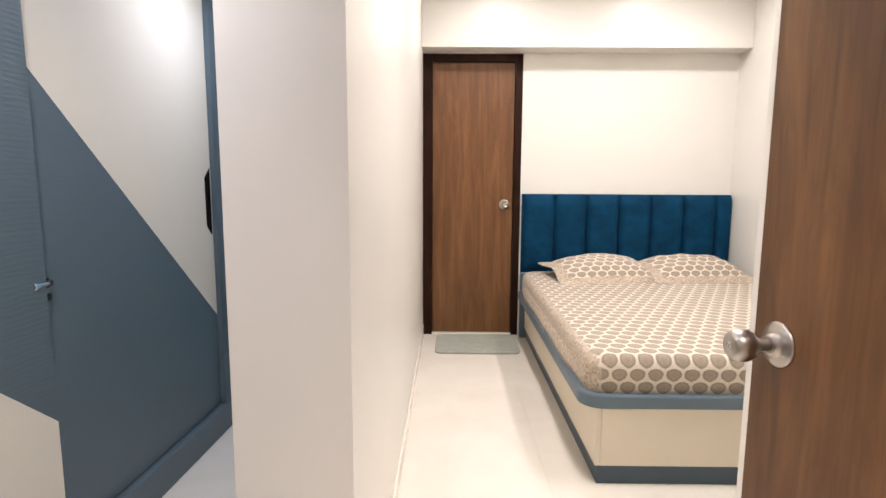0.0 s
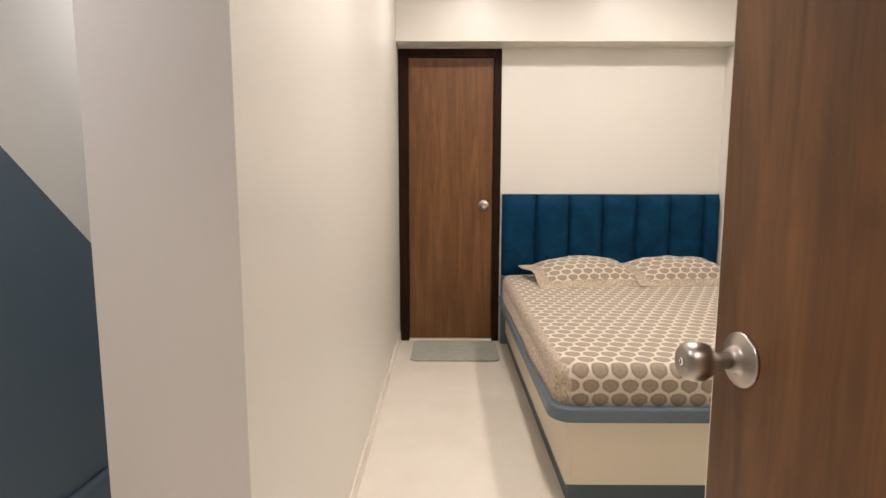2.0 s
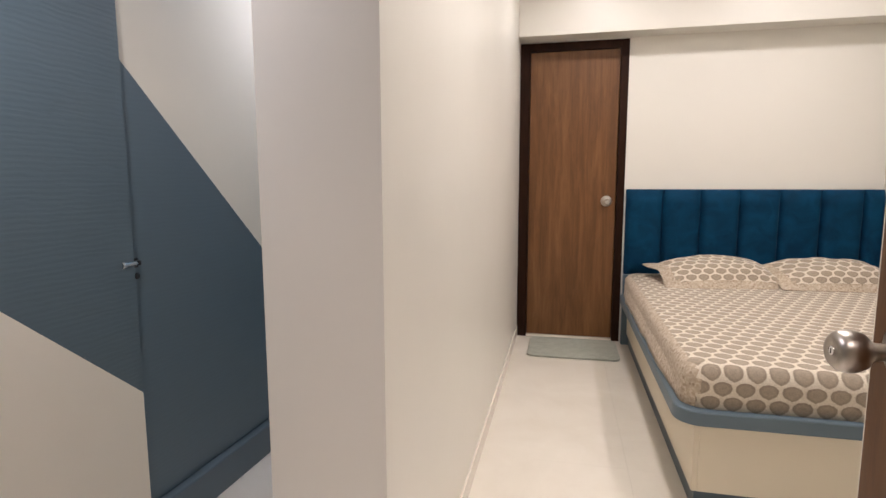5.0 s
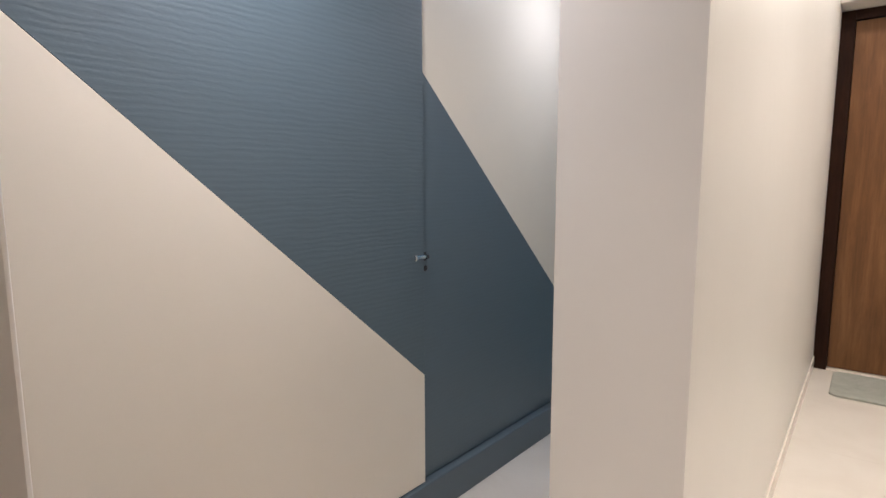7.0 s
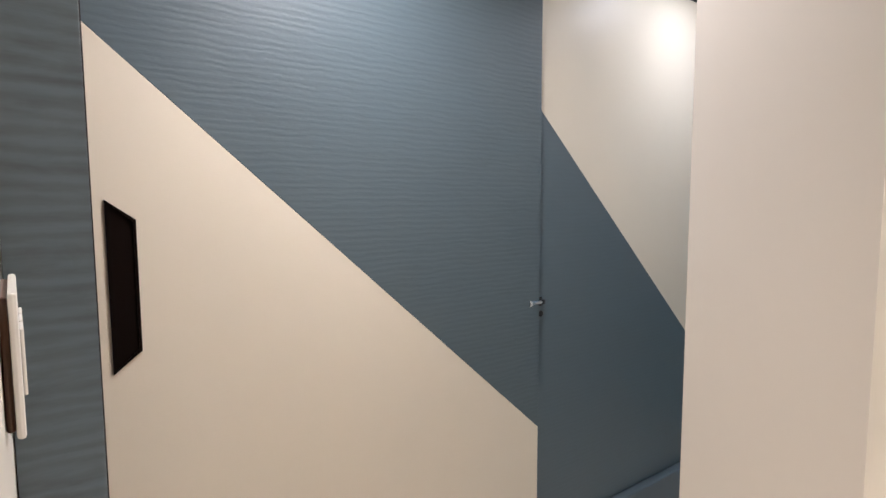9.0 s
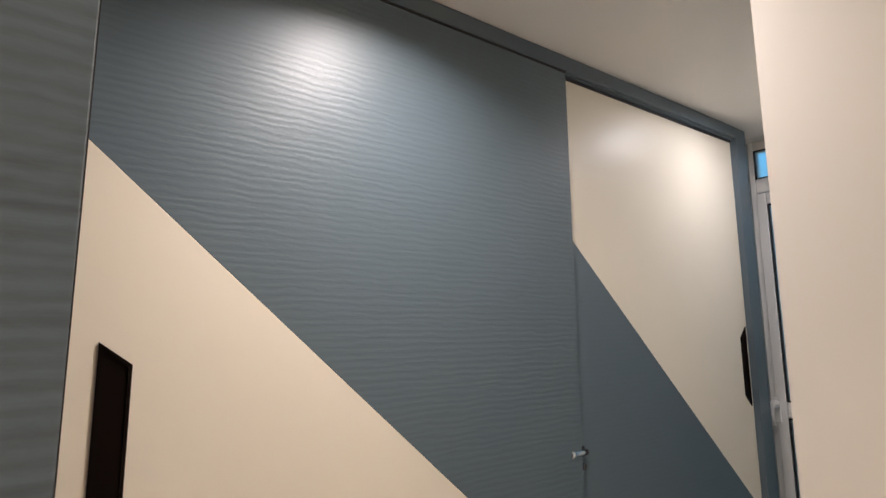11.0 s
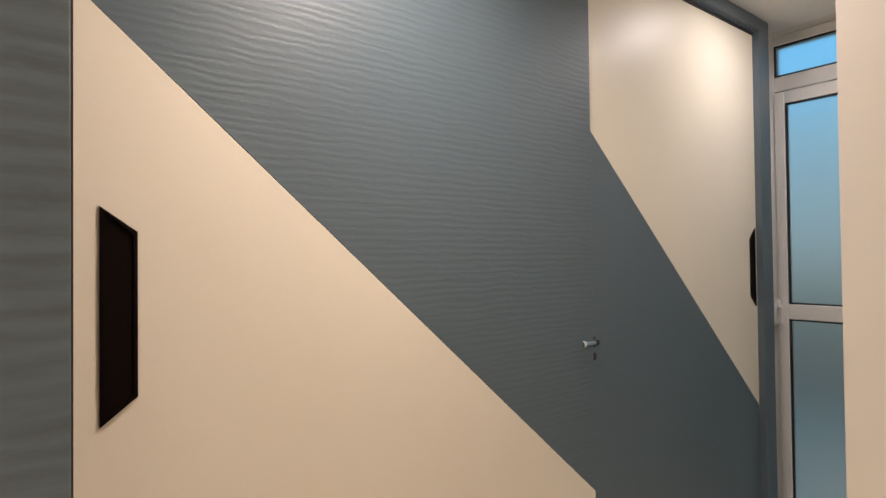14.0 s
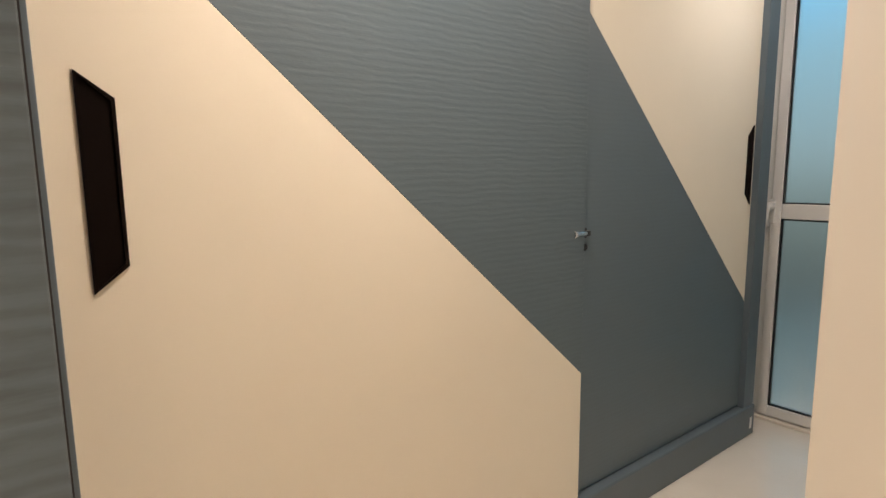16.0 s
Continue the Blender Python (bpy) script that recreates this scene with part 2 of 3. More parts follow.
def box(x0, y0, z0, x1, y1, z1, bevel=0.0, segs=2):
    bm = bmesh.new()
    bmesh.ops.create_cube(bm, size=1.0)
    for vert in bm.verts:
        c = vert.co
        c.x, c.y, c.z = (x0 + x1) / 2 + c.x * (x1 - x0), (y0 + y1) / 2 + c.y * (y1 - y0), (z0 + z1) / 2 + c.z * (z1 - z0)
    if bevel:
        bmesh.ops.bevel(bm, geom=bm.edges[:], offset=bevel, segments=segs, affect="EDGES", profile=0.5)
    return bm


def prism(points, axis, a, b, bevel=0.0):
    """A flat outline in two axes, pushed along the third."""
    bm = bmesh.new()

    def at(p, d):
        return {"x": (d, p[0], p[1]), "y": (p[0], d, p[1]), "z": (p[0], p[1], d)}[axis]
    lo, hi = [bm.verts.new(at(p, a)) for p in points], [bm.verts.new(at(p, b)) for p in points]
    bm.faces.new(lo[::-1])
    bm.faces.new(hi)
    for i in range(len(points)):
        j = (i + 1) % len(points)
        bm.faces.new((lo[i], lo[j], hi[j], hi[i]))
    bmesh.ops.recalc_face_normals(bm, faces=bm.faces[:])
    if bevel:
        bmesh.ops.bevel(bm, geom=bm.edges[:], offset=bevel, segments=2, affect="EDGES", profile=0.5)
    return bm


def lathe(profile, m=None, segs=40, cap=True):
    """Turns (radius, height) pairs about z."""
    bm = bmesh.new()
    rings = [[bm.verts.new((r * math.cos(2 * math.pi * k / segs), r * math.sin(2 * math.pi * k / segs), h)) for k in range(segs)] for r, h in profile]
    for a, c in zip(rings, rings[1:]):
        for k in range(segs):
            j = (k + 1) % segs
            bm.faces.new((a[k], a[j], c[j], c[k]))
    if cap:
        bm.faces.new(rings[0][::-1])
        bm.faces.new(rings[-1])
    for fc in bm.faces:
        fc.smooth = len(fc.verts) == 4
    bmesh.ops.recalc_face_normals(bm, faces=bm.faces[:])
    if m is not None:
        bm.transform(m)
    return bm


def join(*bms):
    out = bms[0]
    for other in bms[1:]:
        me = bpy.data.meshes.new("tmp")
        other.to_mesh(me)
        other.free()
        out.from_mesh(me)
        bpy.data.meshes.remove(me)
    return out


def part(name, bm, material, parent=None, label="", smooth=False):
    me = bpy.data.meshes.new(name)
    if smooth:
        for fc in bm.faces:
            fc.smooth = True
    bm.to_mesh(me)
    bm.free()
    me.materials.append(material)
    ob = new(name, me)
    if parent is not None:
        ob.parent = parent
    return tagged(ob, label)


def thing(name, m, label, category, group="", kind=""):
    ob = new(name)
    ob.empty_display_size = 0.1
    ob.matrix_world = m
    return tagged(ob, label, category, group, kind)


def structure(name, bm, material, label, category):
    return tagged(part(name, bm, material), label, category, "", "structure")


# ---- structure ----
B_L, B_R, B_Y = -0.262, -0.017, -3.032
ROOM_R, DOOR_W = 2.28, 0.714
A_IN, A_OUT = -3.889, -4.020
OPEN_L, OPEN_R = -0.033, 0.862

structure("wall_partition", box(B_L, B_Y, 0, B_R, 0.15, CEIL_HIGH + 0.1), WALL, "smooth cream painted partition wall between bed and wardrobe", "wall")
structure("wall_headboard", join(box(B_R, 0.0, 2.102, ROOM_R, 0.15, CEIL_HIGH + 0.1), box(DOOR_W + 0.001, 0.0, 0, ROOM_R, 0.15, 2.102)), WALL, "cream painted wall behind the bed", "wall")
structure("ceiling_beam", box(B_R, -0.17, 2.108, ROOM_R, -0.001, CEIL_HIGH, 0.003), WALL, "cream painted beam above door and headboard", "beam")
structure("wall_bedside", box(ROOM_R, A_OUT, 0, ROOM_R + 0.15, 0.15, CEIL_HIGH + 0.1), WALL, "cream painted side wall of the bedroom", "wall")
structure("wall_bathroom", box(-0.3, 0.80, 0, 1.2, 0.95, 2.3), WALL, "plain wall behind the bathroom door", "wall")
structure("wall_entrance", join(box(-1.70, A_OUT, 0, OPEN_L, A_IN, CEIL_HIGH + 0.1, 0.002), box(OPEN_R, A_OUT, 0, ROOM_R, A_IN, CEIL_HIGH + 0.1), box(OPEN_L, A_OUT, 2.12, OPEN_R, A_IN, CEIL_HIGH + 0.1)), WALL, "cream painted wall with the bedroom doorway", "wall")
structure("wall_vestibule", box(0.885, A_IN, 0, 1.03, -2.826, CEIL_HIGH, 0.003), WALL, "short cream wall behind the open bedroom door", "wall")
structure("wall_wardrobe", box(-1.78, A_OUT, 0, -1.62, -1.0, CEIL_HIGH), WALL, "cream painted wall behind the wardrobe", "wall")
structure("wall_balcony", join(box(-1.62, -1.42, 0, -0.955, -1.28, CEIL_LOW), box(-1.62, -1.42, CEIL_LOW, B_L, -1.28, CEIL_HIGH)), WALL, "cream painted wall beside the balcony door", "wall")
structure("ceiling_passage", box(-1.62, A_IN, CEIL_LOW, B_L, -1.42, CEIL_LOW + 0.08), CEILING, "low white ceiling over the wardrobe passage", "ceiling")
structure("ceiling_entrance", box(B_L, A_IN, CEIL_LOW, B_R, B_Y, CEIL_HIGH), CEILING, "low white ceiling edge at the entrance", "ceiling")
structure("ceiling_bedroom", box(B_R, A_IN, CEIL_HIGH, ROOM_R, 0, CEIL_HIGH + 0.1), CEILING, "white bedroom ceiling", "ceiling")
structure("hall_shell", join(box(-1.2, -6.6, 0, 2.4, -6.5, 2.6), box(-1.3, -6.5, 0, -1.2, A_OUT, 2.6), box(2.3, -6.5, 0, 2.4, A_OUT, 2.6)), HALL, "plain painted walls of the hall outside", "wall")
structure("ceiling_hall", box(-1.3, -6.6, 2.6, 2.4, A_OUT, 2.7), CEILING, "plain white hall ceiling", "ceiling")
structure("baseboard_partition", box(B_R, B_Y + 0.002, 0.001, B_R + 0.008, -0.012, 0.075, 0.002), TILE, "cream tile skirting along the partition wall", "skirting")
structure("baseboard_headboard", box(DOOR_W + 0.012, -0.008, 0.001, ROOM_R, -0.0005, 0.075, 0.002), TILE, "cream tile skirting beside the bathroom door", "skirting")
structure("ground", box(-1.78, -6.6, -0.12, 2.4, 0.95, -0.012), GROUT, "screed under the floor tiles", "floor")
structure("backdrop", box(-6.0, 2.6, -4.0, 3.5, 2.62, 6.0), SKY_DROP, "blue dusk sky outside the balcony door", "sky")
structure("balcony_floor", box(-1.6, -1.28, -0.1, B_L, -0.75, -0.012), GROUT, "bare balcony floor outside", "floor")

# ---- bathroom door ----
def door_knob(parent, m, name="knob"):
    """Rose against the leaf, neck and ball with a keyhole; z of m points out of the door."""
    knob = part(name, lathe([(0.012, 0.0), (0.0115, 0.034), (0.014, 0.042), (0.0235, 0.050), (0.0275, 0.060), (0.0280, 0.069), (0.0255, 0.079), (0.0200, 0.085), (0.0155, 0.0865), (0.0145, 0.0855), (0.006, 0.0855)], m), STEEL, parent, "brushed steel ball knob")
    part("rose", lathe([(0.0385, 0.0), (0.0385, 0.0025), (0.036, 0.005), (0.024, 0.0085), (0.0185, 0.0115), (0.0175, 0.017), (0.0135, 0.019)], m), STEEL, parent, "round brushed steel rose")
    part("keyhole", lathe([(0.0060, 0.0857), (0.0055, 0.0868), (0.003, 0.0868)], m, 20), CHROME, parent)
    slot = box(-0.0006, -0.0035, 0.0866, 0.0006, 0.0035, 0.0872)
    slot.transform(m)
    part("key_slot", slot, BLACK, parent)
    return knob


bath = thing("bathroom_door", pose(0, 0, 0), "closed brown veneer door in a dark brown frame", "door")
part("frame", join(box(B_R + 0.001, -0.008, 0, 0.052, 0.10, 2.1, 0.002), box(DOOR_W - 0.052, -0.008, 0, DOOR_W, 0.10, 2.1, 0.002), box(0.052, -0.008, 2.045, DOOR_W - 0.052, 0.10, 2.1, 0.002)), FRAME_WOOD, bath, "dark brown door frame")
part("leaf", box(0.055, 0.014, 0.018, DOOR_W - 0.055, 0.048, 2.042, 0.0015), BATH_WOOD, bath, "brown wood veneer door leaf")
part("stop", join(box(0.052, 0.050, 0, 0.064, 0.10, 2.04), box(DOOR_W - 0.064, 0.050, 0, DOOR_W - 0.052, 0.10, 2.04)), FRAME_WOOD, bath)
part("threshold", box(0.052, -0.006, 0.0, DOOR_W - 0.052, 0.10, 0.014, 0.002), TILE, bath, "pale stone threshold")
door_knob(bath, pose(0.597, 0.014, 1.007, 90, 0, 0))

mat_pts = []
for cx, cy, a0 in ((0.64, -0.44, -90), (0.64, -0.085, 0), (0.135, -0.085, 90), (0.135, -0.44, 180)):
    for k in range(5):
        a = radians(a0 + 22.5 * k)
        mat_pts.append((cx + 0.045 * math.cos(a) + 0.006 * math.sin(3 * a), cy + 0.045 * math.sin(a) + 0.004 * math.cos(5 * a)))
tagged(part("bath_mat", prism(mat_pts, "z", 0.0005, 0.014, 0.005), RUG), "soft grey-green bath mat before the closed door", "mat")

# ---- bedroom entrance door, standing open ----
HINGE, SWING, LEAF_W = (0.826, -3.886), 85.0, 0.765
entry = thing("entrance_door_frame", pose(0, 0, 0), "dark brown wooden frame of the bedroom doorway", "door frame")
for side, x0, x1, rx in (("jamb", OPEN_L, OPEN_L + 0.027, 1), ("jamb", OPEN_R - 0.034, OPEN_R, -1)):
    r = (x1, x1 + 0.012) if rx > 0 else (x0 - 0.012, x0)
    part(side, join(box(x0, A_OUT, 0, x1, A_IN - 0.014, 2.12, 0.006), box(r[0], A_OUT + 0.004, 0, r[1], A_IN - 0.062, 2.09, 0.003)), FRAME_WOOD, entry)
part("head", box(OPEN_L + 0.027, A_OUT, 2.085, OPEN_R - 0.034, A_IN - 0.014, 2.12, 0.003), FRAME_WOOD, entry)
part("strike_plate", box(OPEN_L + 0.0265, -3.945, 0.89, OPEN_L + 0.0282, -3.92, 0.98, 0.0005), STEEL, entry, "steel strike plate")

leaf_thing = thing("bedroom_door", pose(HINGE[0], HINGE[1], 0, 0, 0, -SWING), "brown veneer bedroom door standing open with steel knob", "door")
part("leaf", box(-LEAF_W, -0.036, 0.012, 0.0, 0.0, 2.075, 0.001), DOOR_WOOD, leaf_thing)
part("edge_lipping", box(-LEAF_W - 0.0025, -0.0355, 0.013, -LEAF_W, -0.0005, 2.074, 0.0005), CREAM_EDGE, leaf_thing, "cream edge of the leaf")
door_knob(leaf_thing, pose(-LEAF_W + 0.062, -0.036, 0.925, 90, 0, 0))
door_knob(leaf_thing, pose(-LEAF_W + 0.062, 0.0, 0.925, -90, 0, 0))
part("latch", box(-LEAF_W - 0.0045, -0.029, 0.90, -LEAF_W - 0.0020, -0.007, 0.97, 0.0006), STEEL, leaf_thing)
for z in (0.25, 1.05, 1.85):
    part("hinge", lathe([(0.006, 0), (0.006, 0.09)], pose(0.004, 0.004, z), 14), STEEL, leaf_thing)

# ---- wardrobe ----
WX, WY, WTURN = -0.927, -2.628, -2.52
ward = thing("sliding_wardrobe", pose(WX, WY, 0, 0, 0, WTURN), "built-in two-door wardrobe in blue-grey and cream laminate", "wardrobe")
YL, YR, YE = -1.215, 1.005, 1.090
ZB, ZT = 0.132, 1.990
CUT = 0.0003


def y_cut(a, b, z):
    (y0, z0), (y1, z1) = a, b
    return y0 + (z - z0) / (z1 - z0) * (y1 - y0)


# left door: the cream part lies under the diagonal
L0, L1 = (-1.157, 1.544), (0.0, 0.510)
zl = L0[1] + (YL - L0[0]) / (L1[0] - L0[0]) * (L1[1] - L0[1])
HY0, HY1 = -1.122, -1.073
left_door = part("door", box(-0.0240, YL, ZB, -0.0030, 0.0, ZT, 0.0006), BLUE_PLAIN, ward)
part("upper_panel", prism([(YL, zl + CUT), (0.0, L1[1] + CUT), (0.0, ZT), (YL, ZT)], "x", -0.0030, 0.0004, 0.0005), BLUE, left_door, "wavy blue-grey laminate")
part("lower_panel", prism([(YL, ZB), (0.0, ZB), (0.0, L1[1] - CUT), (YL, zl - CUT)], "x", -0.0030, 0.0, 0.0005), CREAM, left_door, "cream laminate")


def recess_handle(parent, y0, y1, zt0, zt1, zb1, zb0, x):
    """A long black pull: sloped ends, a raised thin rim and a dark scooped inside."""
    pts = [(y0, zb0), (y1, zb1), (y1, zt1), (y0, zt0)]
    cy, cz = sum(p[0] for p in pts) / 4, sum(p[1] for p in pts) / 4
    inner = [(cy + (p[0] - cy) * 0.80, cz + (p[1] - cz) * 0.965) for p in pts]
    bm = bmesh.new()
    rings = []
    for ring, d in ((pts, x), (pts, x + 0.004), (inner, x + 0.0045), (inner, x + 0.0008)):
        rings.append([bm.verts.new((d, p[0], p[1])) for p in ring])
    for a, c in zip(rings, rings[1:]):
        for k in range(4):
            j = (k + 1) % 4
            bm.faces.new((a[k], a[j], c[j], c[k]))
    bm.faces.new(rings[-1])
    bm.faces.new(rings[0][::-1])
    bmesh.ops.recalc_face_normals(bm, faces=bm.faces[:])
    return part("handle", bm, BLACK, parent, "black recessed pull handle")


recess_handle(left_door, HY0, HY1, 1.220, 1.183, 0.935, 0.896, 0.0)

# right door, running behind: the cream part lies above the diagonal
RX = -0.020
R0, R1 = (0.028, 1.483), (YR, 0.563)
slope = (R1[1] - R0[1]) / (R1[0] - R0[0])
RY0, RY1 = -0.06, YR + 0.012


def zr(y):
    return R0[1] + slope * (y - R0[0])


right_door = part("door", box(RX - 0.0240, RY0, ZB, RX - 0.0030, RY1, ZT - 0.005, 0.0006), BLUE_PLAIN, ward)
part("upper_panel", prism([(RY0, zr(RY0) + CUT), (RY1, zr(RY1) + CUT), (RY1, ZT - 0.005), (RY0, ZT - 0.005)], "x", RX - 0.0030, RX, 0.0005), CREAM, right_door, "cream laminate")
part("lower_panel", prism([(RY0, ZB), (RY1, ZB), (RY1, zr(RY1) - CUT), (RY0, zr(RY0) - CUT)], "x", RX - 0.0030, RX + 0.0003, 0.0005), BLUE_CALM, right_door, "blue-grey laminate")
recess_handle(right_door, 0.950, 0.991, 1.196, 1.237, 0.941, 0.982, RX)

part("plinth", box(-0.10, YL - 0.03, 0.0, 0.012, YE, 0.126, 0.005), BLUE_PLAIN, ward, "blue-grey plinth")
part("bottom_track", box(-0.055, YL, 0.1262, -0.0245, YR, 0.1305, 0.001), BLUE_PLAIN, ward)
part("end_post", box(-0.60, YR, 0.1265, 0.004, YE, CEIL_LOW - 0.003, 0.002), BLUE_PLAIN, ward, "blue-grey end post")
part("start_post", box(-0.60, YL - 0.03, 0.1265, 0.006, -1.165, CEIL_LOW - 0.003, 0.002), BLUE_PLAIN, ward, "blue-grey start post")
part("fascia", box(-0.06, YL, ZT + 0.006, 0.006, YR, CEIL_LOW - 0.003, 0.002), BLUE_PLAIN, ward, "blue-grey top fascia")
# solid black strip painting the shade in the gap over the left door
part("top_gap_shade", box(-0.0030, YL, ZT + 0.0008, 0.0030, 0.0, ZT + 0.0058), GASKET_GAP, ward, "black strip for the shade in the gap above the sliding door")
part("top_track", box(-0.058, YL, ZT + 0.001, -0.006, YR, ZT + 0.0055, 0.001), BLUE_PLAIN, ward, "blue-grey sliding track")
# thin black strip along the top of the right door
part("track_strip", box(-0.0195, 0.006, ZT - 0.0090, -0.0165, YR - 0.001, ZT + 0.0008), GASKET_GAP, ward, "thin black strip under the top track")
part("carcass", join(box(-0.60, YL, 0.1, -0.58, YR, 2.0), box(-0.58, YL, 1.99, -0.06, YR, 2.01), box(-0.58, YL, 0.10, -0.06, YR, 0.12)), BLUE_PLAIN, ward)
part("sticker", box(0.012, YE - 0.040, 0.030, 0.0127, YE - 0.022, 0.078), STICKER, ward, "small white sticker")

# lever lock at the meeting edge
lock = part("lock", join(box(RX + 0.0005, 0.010, 0.888, RX + 0.003, 0.032, 0.917, 0.001), box(RX + 0.003, 0.014, 0.896, RX + 0.021, 0.028, 0.911, 0.003)), DARK_STEEL, right_door, "small dark steel lock body")
part("plunger", lathe([(0.0105, 0.0), (0.0115, 0.003), (0.0105, 0.012), (0.0075, 0.020), (0.0065, 0.050), (0.0065, 0.056)], pose(RX + 0.016, -0.043, 0.904, -90, 0, 0), 24), CHROME, lock, "chrome lock lever")
part("keyhole", lathe([(0.010, 0.0), (0.010, 0.003), (0.006, 0.0045)], pose(RX + 0.0005, 0.027, 0.863, 0, 90, 0), 20), DARK_STEEL, right_door, "dark oval keyhole cover")

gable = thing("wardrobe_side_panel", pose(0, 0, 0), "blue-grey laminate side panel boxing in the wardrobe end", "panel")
part("panel", box(-0.975, A_IN + 0.001, 0.0, -0.393, -3.8250, CEIL_LOW - 0.003, 0.001), BLUE_COARSE_SHADED, gable)
# 1 mm black line down the inner edge of the panel
part("edge_line", box(-0.975, -3.8250, 0.0, -0.3938, -3.8240, CEIL_LOW - 0.003), GASKET_GAP, gable, "thin black line along the panel edge")

# ---- balcony door ----
UY, UX0, UX1 = -1.351, -0.945, B_L - 0.001
bal = thing("balcony_door", pose(0, UY, 0), "white upvc balcony door with frosted glass and transom", "door")


def ring_frame(x0, z0, x1, z1, w, y0, y1, bevel=0.004):
    return join(box(x0, y0, z0, x0 + w, y1, z1, bevel), box(x1 - w, y0, z0, x1, y1, z1, bevel), box(x0 + w, y0 + 0.0005, z0, x1 - w, y1 - 0.0005, z0 + w, bevel), box(x0 + w, y0 + 0.0005, z1 - w, x1 - w, y1 - 0.0005, z1, bevel))


part("frame", join(box(UX0, -0.005, 0, UX0 + 0.022, 0.06, CEIL_LOW, 0.003), box(UX1 - 0.022, -0.005, 0, UX1, 0.06, CEIL_LOW, 0.003), box(UX0 + 0.022, -0.004, 1.815, UX1 - 0.022, 0.059, 1.876, 0.004), box(UX0 + 0.022, -0.004, 2.006, UX1 - 0.022, 0.059, CEIL_LOW, 0.003), box(UX0 + 0.022, -0.004, 0.0, UX1 - 0.022, 0.059, 0.018, 0.003)), UPVC, bal, "white upvc frame")
sx0, sx1 = UX0 + 0.024, UX1 - 0.024
sash = part("sash", join(box(sx0, -0.020, 0.020, -0.882, 0.03, 1.807, 0.004), box(-0.338, -0.020, 0.020, sx1, 0.03, 1.807, 0.004), box(-0.882, -0.0195, 0.020, -0.338, 0.0295, 0.066, 0.004), box(-0.882, -0.0195, 0.871, -0.338, 0.0295, 0.933, 0.004), box(-0.882, -0.0195, 1.757, -0.338, 0.0295, 1.807, 0.004)), UPVC, bal, "white upvc sash")
for z0, z1 in ((0.066, 0.871), (0.933, 1.757)):
    part("gasket", ring_frame(-0.882, z0, -0.338, z1, 0.006, -0.014, 0.004, 0.0), GASKET_GAP, sash)
    pane = part("pane", box(-0.876, -0.006, z0 + 0.006, -0.344, 0.0, z1 - 0.006), FROST, sash, "frosted glass pane")
    pane.visible_shadow = False
part("gasket", ring_frame(UX0 + 0.022, 1.876, UX1 - 0.022, 2.006, 0.006, -0.002, 0.014, 0.0), GASKET_GAP, bal)
pane = part("transom_pane", box(UX0 + 0.028, 0.004, 1.882, UX1 - 0.028, 0.010, 2.0), FROST, bal, "frosted transom pane")
pane.visible_shadow = False
hnd = part("handle_plate", box(-0.930, -0.029, 0.850, -0.902, -0.020, 0.950, 0.004), UPVC, sash, "white door handle")
part("boss", lathe([(0.0150, 0), (0.0155, 0.012), (0.0135, 0.026), (0.0110, 0.034)], pose(-0.916, -0.029, 0.925, 90, 0, 0), 22), UPVC, hnd)
lever = bmesh.new()
rings = []
for k in range(9):
    f = k / 8
    cx, cy, cz = -0.916 - 0.004 * math.sin(math.pi * f), -0.058 - 0.010 * math.sin(math.pi * f), 0.936 - 0.098 * f
    rx_, ry_ = 0.0105 - 0.003 * f, 0.0085 - 0.002 * f
    rings.append([lever.verts.new((cx + rx_ * math.cos(math.pi * j / 5), cy + ry_ * math.sin(math.pi * j / 5), cz)) for j in range(10)])
for ra, rb in zip(rings, rings[1:]):
    for j in range(10):
        lever.faces.new((ra[j], ra[(j + 1) % 10], rb[(j + 1) % 10], rb[j]))
lever.faces.new(rings[0])
lever.faces.new(rings[-1][::-1])
bmesh.ops.recalc_face_normals(lever, faces=lever.faces[:])
part("lever", lever, UPVC, hnd, smooth=True)
part("sill", box(UX0 - 0.006, -0.034, 0.0005, UX1, -0.0055, 0.014, 0.003), TILE, bal, "low cream stone sill")

# ---- bed ----
BX0, BY0, BY1 = 0.757, -2.072, -0.085
bed = thing("bed", pose(0, 0, 0), "built-in double bed in cream and blue laminate", "bed")


def rounded_rect(x0, y0, x1, y1, r, steps=8):
    pts = []
    for cx, cy, a0 in ((x1 - r, y0 + r, -90), (x1 - r, y1 - r, 0), (x0 + r, y1 - r, 90), (x0 + r, y0 + r, 180)):
        for k in range(steps + 1):
            a = radians(a0 + 90 * k / steps)
            pts.append((cx + r * math.cos(a), cy + r * math.sin(a)))
    return pts


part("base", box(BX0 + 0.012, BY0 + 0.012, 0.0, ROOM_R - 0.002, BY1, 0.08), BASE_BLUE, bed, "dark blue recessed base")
part("side_panel", box(BX0, BY0 + 0.0010, 0.081, BX0 + 0.018, BY1, 0.318, 0.001), BED_CREAM, bed, "cream side panel")
part("front_panel", box(BX0 + 0.0185, BY0, 0.081, ROOM_R - 0.002, BY0 + 0.018, 0.318, 0.001), BED_CREAM, bed, "cream foot panel")
part("platform", prism(rounded_rect(BX0 - 0.062, BY0 - 0.012, ROOM_R - 0.002, BY1, 0.085), "z", 0.319, 0.372, 0.006), RIM_BLUE, bed, "blue-grey platform rim with rounded corner")

